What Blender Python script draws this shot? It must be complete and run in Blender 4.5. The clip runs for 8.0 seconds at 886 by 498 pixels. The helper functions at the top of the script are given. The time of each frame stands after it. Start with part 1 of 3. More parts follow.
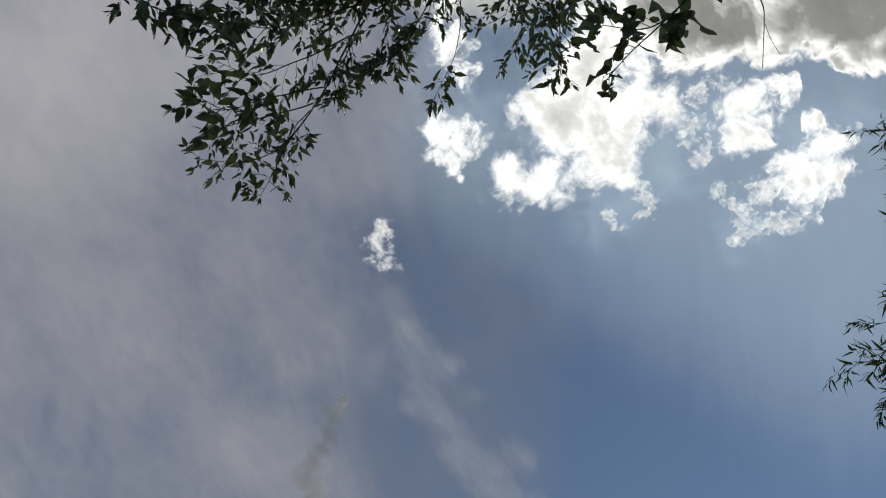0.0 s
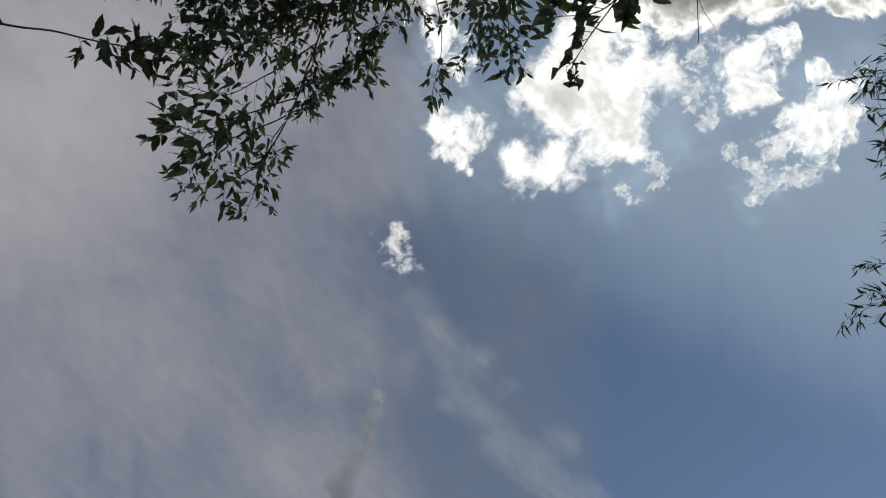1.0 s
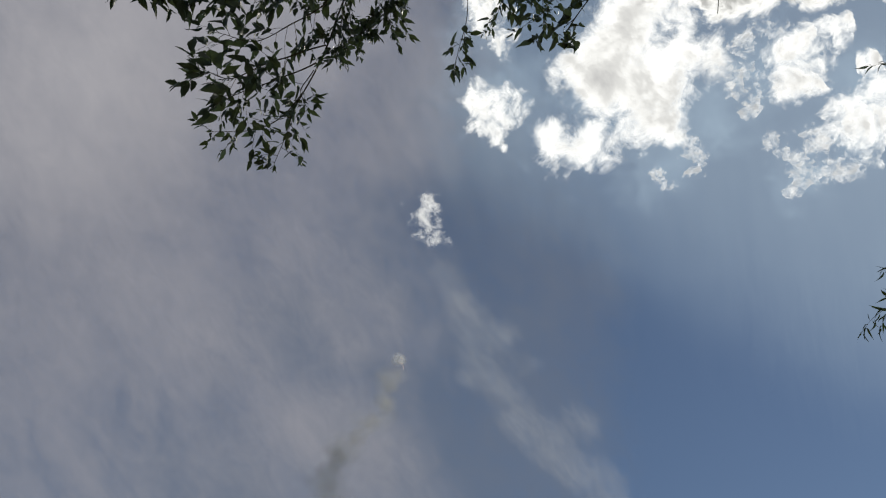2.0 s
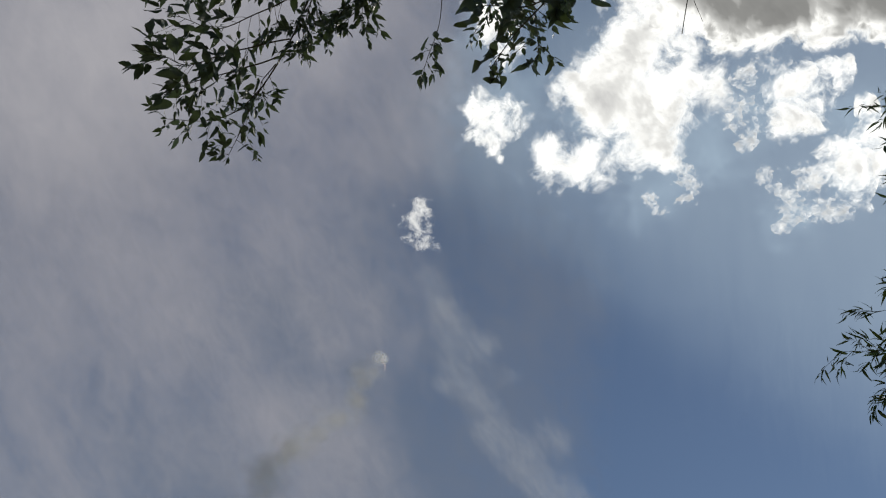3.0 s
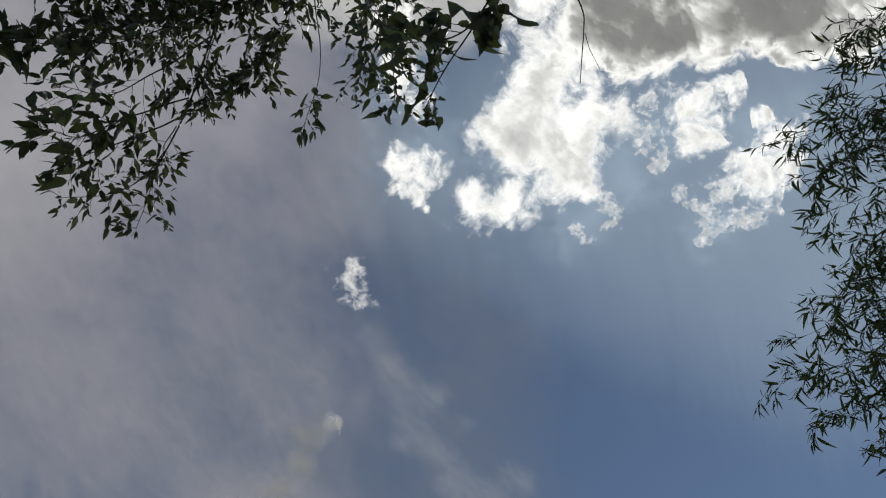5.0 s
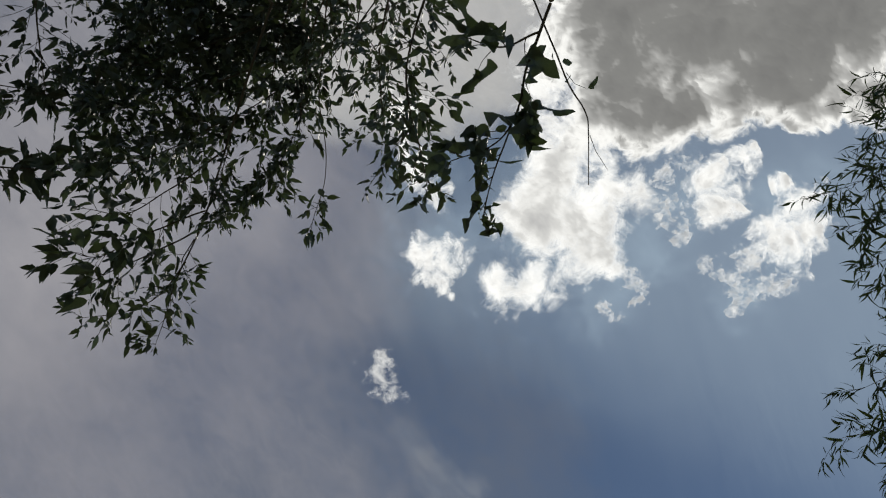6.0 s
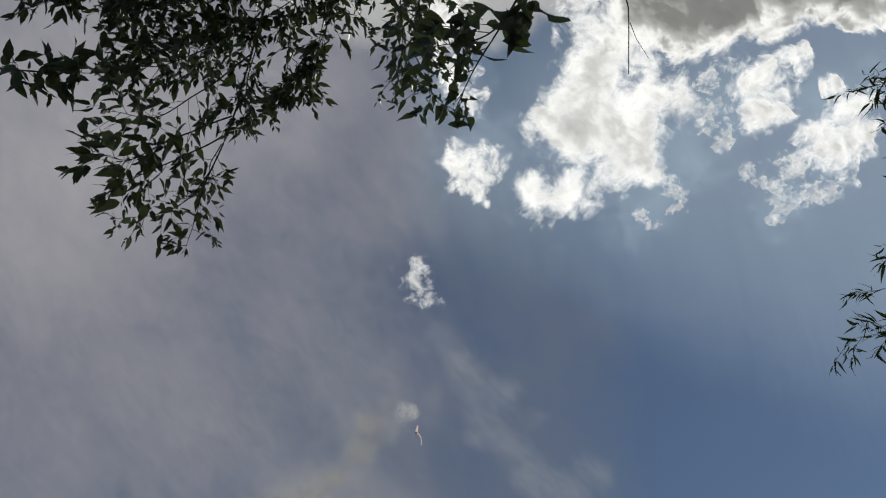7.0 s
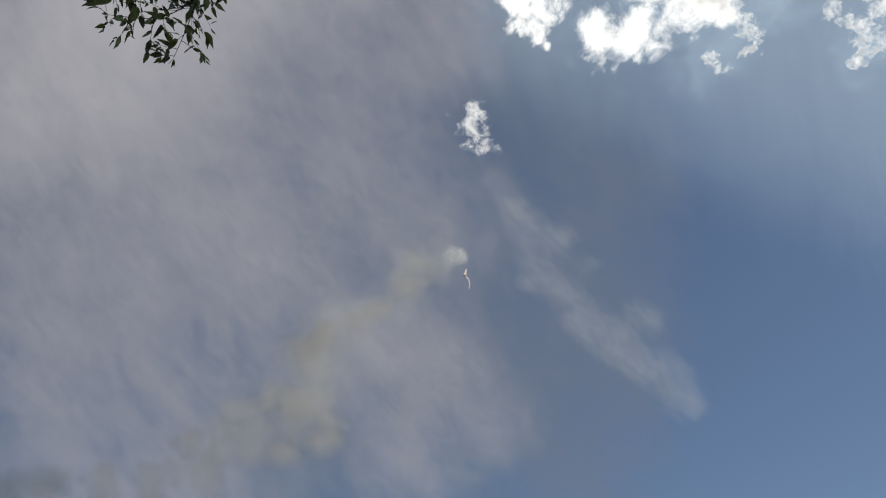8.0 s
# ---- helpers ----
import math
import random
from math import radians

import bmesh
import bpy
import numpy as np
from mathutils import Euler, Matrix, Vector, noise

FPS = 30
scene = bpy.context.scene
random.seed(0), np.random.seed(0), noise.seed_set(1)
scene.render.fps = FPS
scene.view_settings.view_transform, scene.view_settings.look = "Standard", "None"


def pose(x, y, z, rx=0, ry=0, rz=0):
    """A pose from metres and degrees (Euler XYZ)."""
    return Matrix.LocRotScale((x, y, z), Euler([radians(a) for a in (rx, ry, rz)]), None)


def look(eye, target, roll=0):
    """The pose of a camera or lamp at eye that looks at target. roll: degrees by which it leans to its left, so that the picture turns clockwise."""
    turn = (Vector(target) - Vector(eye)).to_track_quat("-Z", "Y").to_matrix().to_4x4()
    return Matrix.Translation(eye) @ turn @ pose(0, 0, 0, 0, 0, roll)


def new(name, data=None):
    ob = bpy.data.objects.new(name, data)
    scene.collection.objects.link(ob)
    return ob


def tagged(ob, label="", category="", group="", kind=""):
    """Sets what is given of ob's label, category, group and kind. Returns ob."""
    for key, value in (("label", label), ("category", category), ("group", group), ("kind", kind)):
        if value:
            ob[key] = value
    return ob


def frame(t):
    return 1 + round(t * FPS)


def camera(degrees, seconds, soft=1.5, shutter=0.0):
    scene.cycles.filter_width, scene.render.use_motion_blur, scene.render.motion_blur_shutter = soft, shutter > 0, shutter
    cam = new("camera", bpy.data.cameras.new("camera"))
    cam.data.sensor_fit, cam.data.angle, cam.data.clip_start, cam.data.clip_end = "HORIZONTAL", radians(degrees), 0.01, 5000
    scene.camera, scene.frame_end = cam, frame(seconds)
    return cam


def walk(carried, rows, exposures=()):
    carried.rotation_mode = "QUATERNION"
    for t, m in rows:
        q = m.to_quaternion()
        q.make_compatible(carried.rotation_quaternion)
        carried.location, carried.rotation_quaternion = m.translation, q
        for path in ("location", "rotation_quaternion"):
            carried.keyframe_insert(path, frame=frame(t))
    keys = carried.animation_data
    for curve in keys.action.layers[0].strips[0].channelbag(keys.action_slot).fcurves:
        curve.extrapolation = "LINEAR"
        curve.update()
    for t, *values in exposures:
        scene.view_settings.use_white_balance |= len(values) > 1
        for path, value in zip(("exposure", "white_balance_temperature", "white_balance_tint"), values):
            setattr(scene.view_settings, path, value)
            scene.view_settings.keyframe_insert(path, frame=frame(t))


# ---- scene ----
cam = camera(62.1, 8.0, soft=1.15)

# time, place (m) and turn (degrees) of the hand-held camera, pointed high at the sky
PATH = [
    (0.0, 0.000, 0.000, 1.600, 140.00, 0.00, 0.00),
    (0.2, 0.042, 0.000, 1.598, 140.85, 0.77, 1.02),
    (0.5, 0.106, 0.000, 1.596, 139.37, 0.58, 2.62),
    (1.0, 0.155, -0.022, 1.603, 139.89, 3.40, 6.24),
    (1.2, 0.165, 0.000, 1.598, 138.34, 0.79, 3.57),
    (2.3, 0.295, 0.100, 1.620, 137.50, -0.40, 5.47),
    (2.5, 0.343, 0.136, 1.626, 136.73, -1.29, 1.56),
    (2.7, 0.362, 0.144, 1.650, 136.23, 0.60, 1.62),
    (3.0, 0.391, 0.156, 1.685, 138.42, -3.09, 0.93),
    (3.2, 0.404, 0.152, 1.688, 141.19, -5.39, -1.53),
    (3.5, 0.424, 0.147, 1.693, 140.10, -5.28, -4.20),
    (4.0, 0.469, 0.163, 1.711, 140.54, -0.32, -0.85),
    (4.2, 0.459, 0.177, 1.740, 140.75, 2.00, 0.89),
    (5.3, 0.406, 0.255, 1.899, 145.10, 6.01, 4.96),
    (5.5, 0.414, 0.250, 1.925, 147.49, 5.47, 6.67),
    (6.0, 0.449, 0.241, 1.934, 149.71, 6.02, 7.61),
    (6.5, 0.463, 0.237, 1.900, 148.92, 6.01, 8.15),
    (7.0, 0.456, 0.253, 1.890, 142.66, 3.74, 9.15),
    (7.2, 0.456, 0.264, 1.883, 138.02, 2.42, 11.24),
    (7.5, 0.457, 0.280, 1.872, 132.56, 0.58, 11.66),
    (8.0, 0.461, 0.297, 1.868, 130.85, 0.19, 11.69),
]
walk(cam, [(t, pose(*p)) for t, *p in PATH],
     [(t, stops, 6700, 7.5) for t, stops in ((0.0, 0.02), (1.0, -0.01), (2.5, -0.06), (3.0, 0.0), (3.2, -0.03), (3.5, -0.1), (4.0, -0.13), (5.5, -0.2), (6.5, -0.26), (7.0, -0.24), (7.5, -0.06), (8.0, 0.05))])

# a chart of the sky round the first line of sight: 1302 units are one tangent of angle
EYE = Vector((0, 0, 1.6))
RIGHT = Vector((1, 0, 0))
AHEAD = Vector((0, math.cos(radians(50)), math.sin(radians(50))))
UP = RIGHT.cross(AHEAD)
UNIT = 1302.0


def spot(x, y, d):
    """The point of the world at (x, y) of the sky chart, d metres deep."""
    return EYE + d * (AHEAD + (x - 784) / UNIT * RIGHT + (441 - y) / UNIT * UP)


# ---- world and sun ----
SUN_WAY = (spot(1506, 135, 1) - EYE).normalized()
SUN_HEIGHT = math.asin(SUN_WAY.z)
SUN_TURN = math.atan2(SUN_WAY.x, SUN_WAY.y)


def link(tree, a, b):
    tree.links.new(a, b)


def node(tree, kind, **values):
    n = tree.nodes.new(kind)
    for key, value in values.items():
        n.inputs[key].default_value = value
    return n


def maths(tree, what, a, b=None, clamp=False):
    n = tree.nodes.new("ShaderNodeMath")
    n.operation, n.use_clamp = what, clamp
    for i, v in enumerate((a, b)):
        if v is None:
            continue
        if isinstance(v, (int, float)):
            n.inputs[i].default_value = v
        else:
            link(tree, v, n.inputs[i])
    return n.outputs[0]


def spread(tree, v, a, b, c=0.0, d=1.0, smooth=True):
    n = tree.nodes.new("ShaderNodeMapRange")
    n.interpolation_type = "SMOOTHSTEP" if smooth else "LINEAR"
    link(tree, v, n.inputs["Value"])
    for key, value in (("From Min", a), ("From Max", b), ("To Min", c), ("To Max", d)):
        n.inputs[key].default_value = value
    return n.outputs[0]


def ramp(tree, v, stops):
    n = tree.nodes.new("ShaderNodeValToRGB")
    el = n.color_ramp.elements
    while len(el) < len(stops):
        el.new(0.5)
    for e, (p, c) in zip(el, stops):
        e.position, e.color = p, (*c, 1)
    link(tree, v, n.inputs[0])
    return n.outputs[0]


def blend(tree, f, a, b):
    n = tree.nodes.new("ShaderNodeMix")
    n.data_type = "RGBA"
    for key, v in (("Factor", f), ("A", a), ("B", b)):
        socket = [s for s in n.inputs if s.name == key and s.type == ("VALUE" if key == "Factor" else "RGBA")][0]
        if isinstance(v, tuple):
            socket.default_value = (*v, 1)
        elif isinstance(v, (int, float)):
            socket.default_value = v
        else:
            link(tree, v, socket)
    return [s for s in n.outputs if s.type == "RGBA"][0]


def make_world():
    world = bpy.data.worlds.new("sky")
    scene.world = world
    world.use_nodes = True
    tree = world.node_tree
    tree.nodes.clear()
    sky = tree.nodes.new("ShaderNodeTexSky")
    sky.sky_type, sky.sun_disc = "NISHITA", False
    sky.sun_elevation, sky.sun_rotation = SUN_HEIGHT, SUN_TURN
    sky.air_density, sky.dust_density, sky.ozone_density = 0.98, 0.12, 0.2
    sky.altitude = 1800
    back = node(tree, "ShaderNodeBackground", Strength=SKY_STRENGTH)
    link(tree, sky.outputs[0], back.inputs[0])
    out = tree.nodes.new("ShaderNodeOutputWorld")
    link(tree, back.outputs[0], out.inputs[0])


SKY_STRENGTH = 0.066
make_world()
sun = new("sun", bpy.data.lights.new("sun", "SUN"))
sun.data.energy, sun.data.angle, sun.data.color = 4.0, radians(0.6), (1.0, 0.95, 0.88)
sun.matrix_world = look(SUN_WAY * 40, (0, 0, 0))
scene.cycles.transparent_max_bounces = 90


# ---- materials ----
SKIRT = 1.1  # how far the thin rim of a cloud reaches, in units of its depth
THICK = 14.0  # metres of half thickness per unit of a cloud's depth


def material(name):
    m = bpy.data.materials.new(name)
    m.use_nodes = True
    m.node_tree.nodes.clear()
    return m, m.node_tree


def finish(tree, shader):
    out = tree.nodes.new("ShaderNodeOutputMaterial")
    link(tree, shader, out.inputs["Surface"])


def noise_at(tree, where, scale, detail=4, rough=0.55, distort=0.0):
    n = node(tree, "ShaderNodeTexNoise", Scale=scale, Detail=detail, Roughness=rough, Distortion=distort)
    link(tree, where, n.inputs["Vector"])
    return n.outputs[0]


def see_through(tree, alpha, shader):
    mix = tree.nodes.new("ShaderNodeMixShader")
    clear = tree.nodes.new("ShaderNodeBsdfTransparent")
    link(tree, alpha, mix.inputs[0])
    link(tree, clear.outputs[0], mix.inputs[1])
    link(tree, shader, mix.inputs[2])
    return mix.outputs[0]


def cloud_material(name, thick, glow, stops, edge, grain, density=1.0, shadowy=1.0, size=55, soft=0.3, lumpy=1.0):
    """Vapour with its sunlight and shade painted as glow: how dense and how white it is follows from how thick the
    cloud is at a point.
    """
    m, tree = material(name)
    where = tree.nodes.new("ShaderNodeTexCoord").outputs["Object"]
    xyz = tree.nodes.new("ShaderNodeSeparateXYZ")
    link(tree, where, xyz.inputs[0])
    depth = maths(tree, "DIVIDE", maths(tree, "ABSOLUTE", xyz.outputs[2]), thick)
    depth = maths(tree, "SUBTRACT", depth, SKIRT)
    fine = maths(tree, "SUBTRACT", noise_at(tree, where, 1 / size, 13, 0.68, 0.9), 0.5)
    billow = maths(tree, "SUBTRACT", noise_at(tree, where, 1 / 130, 8, 0.58, 0.5), 0.5)
    lumps = node(tree, "ShaderNodeTexVoronoi", Scale=1.6 / size, Detail=3.0, Roughness=0.6, Lacunarity=2.3)
    lumps.feature, lumps.distance, lumps.normalize = "SMOOTH_F1", "EUCLIDEAN", True
    lumps.inputs["Smoothness"].default_value = 0.35
    bent = tree.nodes.new("ShaderNodeVectorMath")
    bent.operation = "MULTIPLY_ADD"
    swirl = node(tree, "ShaderNodeTexNoise", Scale=1 / size, Detail=5.0, Roughness=0.6)
    link(tree, where, swirl.inputs["Vector"])
    link(tree, swirl.outputs["Color"], bent.inputs[0])
    bent.inputs[1].default_value = (size * 0.5, size * 0.5, size * 0.5)
    link(tree, where, bent.inputs[2])
    link(tree, bent.outputs[0], lumps.inputs["Vector"])
    round_off = maths(tree, "SUBTRACT", 0.3, lumps.outputs["Distance"])
    d = maths(tree, "ADD", depth, maths(tree, "MULTIPLY", fine, grain))
    d = maths(tree, "ADD", d, maths(tree, "MULTIPLY", round_off, lumpy))
    alpha = maths(tree, "MULTIPLY", spread(tree, d, 0.0, edge), density)
    shade = maths(tree, "ADD", depth, maths(tree, "MULTIPLY", fine, grain * soft))
    shade = maths(tree, "ADD", shade, maths(tree, "MULTIPLY", billow, shadowy))
    glowing = node(tree, "ShaderNodeEmission", Strength=glow)
    link(tree, ramp(tree, maths(tree, "DIVIDE", shade, 3.0, True), stops), glowing.inputs[0])
    finish(tree, see_through(tree, alpha, glowing.outputs[0]))
    return m


# painted light by thickness: sunlit white at thin rims, grey shade in thick parts
WHITE = [(0.0, (0.88, 0.9, 0.93)), (0.05, (0.97, 0.98, 0.99)), (0.1, (1.0, 1.0, 1.0)), (0.28, (0.98, 0.98, 0.98)), (0.5, (0.62, 0.62, 0.62)), (0.75, (0.45, 0.45, 0.46))]
GREY = [(0.0, (0.85, 0.86, 0.88)), (0.06, (1.0, 1.0, 1.0)), (0.24, (0.97, 0.97, 0.965)), (0.37, (0.46, 0.46, 0.46)), (0.54, (0.235, 0.235, 0.234)), (1.0, (0.165, 0.165, 0.167))]
CUMULUS = cloud_material("cumulus", THICK, 1.3, WHITE, 1.6, 3.2, 1.0, 2.4, 60, 0.3, 0.6)
CUMULUS_SMALL = cloud_material("thin_cumulus", THICK, 1.2, WHITE, 2.6, 5.0, 0.85, 0.8, 30, 0.2, 0.4)
STORM = cloud_material("grey_cloud", THICK, 1.2, GREY, 1.1, 3.0, 1.0, 0.8, 70, 0.06, 0.5)



def wisp_material(name, thick, colour, density, grain, stretch, size, reach, angle, broad):
    """Thin vapour in fibres: broad drifts, drawn-out streaks and fine torn threads, its daylight painted as an even
    glow.
    """
    m, tree = material(name)
    where = tree.nodes.new("ShaderNodeTexCoord").outputs["Object"]
    xyz = tree.nodes.new("ShaderNodeSeparateXYZ")
    link(tree, where, xyz.inputs[0])
    depth = maths(tree, "SUBTRACT", maths(tree, "DIVIDE", maths(tree, "ABSOLUTE", xyz.outputs[2]), thick), SKIRT)
    turn = tree.nodes.new("ShaderNodeMapping")
    link(tree, where, turn.inputs[0])
    turn.vector_type = "TEXTURE"
    turn.inputs["Rotation"].default_value = (0, 0, radians(angle))
    turn.inputs["Scale"].default_value = (stretch, 1, 1)
    rough = maths(tree, "SUBTRACT", noise_at(tree, turn.outputs[0], 1 / size, 12, 0.6, 0.5), 0.5)
    threads = maths(tree, "SUBTRACT", noise_at(tree, turn.outputs[0], 4.2 / size, 10, 0.66, 0.9), 0.5)
    large = maths(tree, "SUBTRACT", noise_at(tree, where, 1 / 900, 3, 0.5, 0.3), 0.5)
    d = maths(tree, "ADD", depth, maths(tree, "MULTIPLY", rough, grain))
    d = maths(tree, "ADD", d, maths(tree, "MULTIPLY", threads, 0.75 * grain))
    d = maths(tree, "ADD", d, maths(tree, "MULTIPLY", large, broad))
    alpha = maths(tree, "MULTIPLY", spread(tree, d, reach[0], reach[1]), density)
    glowing = node(tree, "ShaderNodeEmission", Color=(*colour, 1), Strength=1.0)
    finish(tree, see_through(tree, alpha, glowing.outputs[0]))
    return m


HAZE = wisp_material("smoky_haze", THICK, (0.345, 0.34, 0.38), 0.62, 1.9, 1.7, 330, (-0.6, 2.3), -64, 0.5)
# vapour at the cloud edges, tinted to paint the brighter sky near the sun
VEIL = wisp_material("veil_and_sky_glow", THICK, (0.52, 0.67, 0.82), 0.3, 2.0, 1.2, 120, (-0.2, 2.6), -50, 1.0)
# lit copy of the haze: the stronger light up there is painted in
BRIGHT = wisp_material("haze_lit_copy", THICK, (0.51, 0.495, 0.53), 0.4, 2.0, 1.6, 420, (-0.4, 2.4), -64, 0.7)
UNDER = wisp_material("grey_under_haze", THICK, (0.156, 0.18, 0.235), 0.6, 1.9, 1.6, 420, (-0.2, 2.2), -64, 0.6)
# the sun's glow on the sky, painted; its long streaks imitate faint rays
GLARE = wisp_material("painted_sun_glow", THICK, (0.40, 0.50, 0.61), 0.44, 0.8, 5.0, 200, (-1.1, 2.9), -84, 0.4)
PALE = wisp_material("pale_sheet", THICK, (0.56, 0.56, 0.57), 0.92, 1.4, 1.4, 260, (-0.5, 1.4), -62, 1.2)
WISP = wisp_material("thin_wisp", THICK, (0.40, 0.415, 0.445), 0.27, 3.4, 2.2, 150, (-0.3, 2.2), -60, 1.0)


def smoke_material(name, colour, density, grain, soft=1.9):
    m, tree = material(name)
    where = tree.nodes.new("ShaderNodeTexCoord").outputs["Object"]
    xyz = tree.nodes.new("ShaderNodeSeparateXYZ")
    link(tree, where, xyz.inputs[0])
    depth = maths(tree, "SUBTRACT", maths(tree, "DIVIDE", maths(tree, "ABSOLUTE", xyz.outputs[2]), 0.18), SKIRT)
    fine = maths(tree, "SUBTRACT", noise_at(tree, where, 1.7, 5, 0.6, 0.4), 0.5)
    d = maths(tree, "ADD", depth, maths(tree, "MULTIPLY", fine, grain))
    alpha = maths(tree, "MULTIPLY", spread(tree, d, -0.2, soft), density)
    tint = blend(tree, noise_at(tree, where, 1.1, 3), tuple(c * 0.8 for c in colour), tuple(c * 1.15 for c in colour))
    # thin smoke scatters alike whichever way its surface turns
    even = node(tree, "ShaderNodeCombineXYZ", X=-AHEAD.x, Y=-AHEAD.y, Z=-AHEAD.z)
    a = node(tree, "ShaderNodeBsdfDiffuse")
    b = node(tree, "ShaderNodeBsdfTranslucent")
    link(tree, even.outputs[0], a.inputs["Normal"])
    link(tree, even.outputs[0], b.inputs["Normal"])
    link(tree, tint, a.inputs[0])
    link(tree, tint, b.inputs[0])
    mix = node(tree, "ShaderNodeMixShader", Fac=0.65)
    link(tree, a.outputs[0], mix.inputs[1])
    link(tree, b.outputs[0], mix.inputs[2])
    finish(tree, see_through(tree, alpha, mix.outputs[0]))
    return m


SMOKE = smoke_material("tan_smoke", (0.62, 0.6, 0.53), 0.16, 1.5)
SMOKE_PALE = smoke_material("pale_smoke", (0.75, 0.75, 0.73), 0.12, 1.4)
SMOKE_OLD = smoke_material("old_smoke", (0.68, 0.66, 0.61), 0.44, 0.4, 2.6)
SMOKE_NEW = smoke_material("white_smoke", (0.85, 0.86, 0.87), 0.48, 0.5, 1.7)


def plain(name, colours, scale, rough=0.6, bump=0.2, through_light=0.0, random_by=None):
    m, tree = material(name)
    where = tree.nodes.new("ShaderNodeTexCoord").outputs["Object"]
    tint = ramp(tree, noise_at(tree, where, scale, 6, 0.6), [(0.3, colours[0]), (0.7, colours[1])])
    if random_by:
        info = tree.nodes.new("ShaderNodeObjectInfo" if random_by == "object" else "ShaderNodeNewGeometry")
        pick = info.outputs["Random" if random_by == "object" else "Random Per Island"]
        hue = node(tree, "ShaderNodeHueSaturation")
        link(tree, tint, hue.inputs["Color"])
        link(tree, spread(tree, pick, 0, 1, 0.47, 0.53, False), hue.inputs["Hue"])
        link(tree, spread(tree, pick, 0, 1, 0.55, 1.5, False), hue.inputs["Value"])
        tint = hue.outputs[0]
    skin = node(tree, "ShaderNodeBsdfPrincipled", Roughness=rough)
    link(tree, tint, skin.inputs["Base Color"])
    relief = node(tree, "ShaderNodeBump", Strength=bump, Distance=0.01)
    link(tree, noise_at(tree, where, scale * 4, 5), relief.inputs["Height"])
    link(tree, relief.outputs[0], skin.inputs["Normal"])
    shader = skin.outputs[0]
    if through_light:
        glow = tree.nodes.new("ShaderNodeBsdfTranslucent")
        link(tree, blend(tree, 0.5, tint, (0.10, 0.16, 0.02)), glow.inputs[0])
        mix = node(tree, "ShaderNodeMixShader", Fac=through_light)
        link(tree, shader, mix.inputs[1])
        link(tree, glow.outputs[0], mix.inputs[2])
        shader = mix.outputs[0]
    finish(tree, shader)
    return m


LEAF = plain("leaf_green", ((0.052, 0.064, 0.052), (0.085, 0.104, 0.08)), 25, 0.45, 0.15, 0.26, "island")
LEAF_ONE = plain("leaf_green_single", ((0.052, 0.064, 0.052), (0.085, 0.104, 0.08)), 25, 0.45, 0.15, 0.26, "object")
NARROW = plain("narrow_leaf_green", ((0.036, 0.052, 0.026), (0.06, 0.082, 0.042)), 25, 0.68, 0.1, 0.18, "island")
NARROW_ONE = plain("narrow_leaf_single", ((0.036, 0.052, 0.026), (0.06, 0.082, 0.042)), 25, 0.68, 0.1, 0.18, "object")
TWIG = plain("twig_bark", ((0.05, 0.04, 0.028), (0.10, 0.08, 0.055)), 60, 0.75, 0.5)
BARK = plain("tree_bark", ((0.10, 0.085, 0.06), (0.22, 0.19, 0.14)), 9, 0.85, 0.8)
GROUND = plain("dry_grass_and_soil", ((0.09, 0.10, 0.035), (0.19, 0.15, 0.085)), 0.35, 0.95, 0.5)


# ---- building helpers ----
def part(name, verts, faces, mat, parent=None, label="", smooth=True):
    mesh = bpy.data.meshes.new(name)
    mesh.from_pydata([tuple(v) for v in verts], [], faces)
    mesh.materials.append(mat)
    if smooth:
        mesh.polygons.foreach_set("use_smooth", [True] * len(mesh.polygons))
    mesh.update()
    ob = new(name, mesh)
    ob.parent = parent
    if label:
        ob["label"] = label
    return ob


def thing(name, label, category, group="", kind="", m=None):
    ob = new(name)
    ob.empty_display_size = 0.2
    if m is not None:
        ob.matrix_world = m
    return tagged(ob, label, category, group, kind)


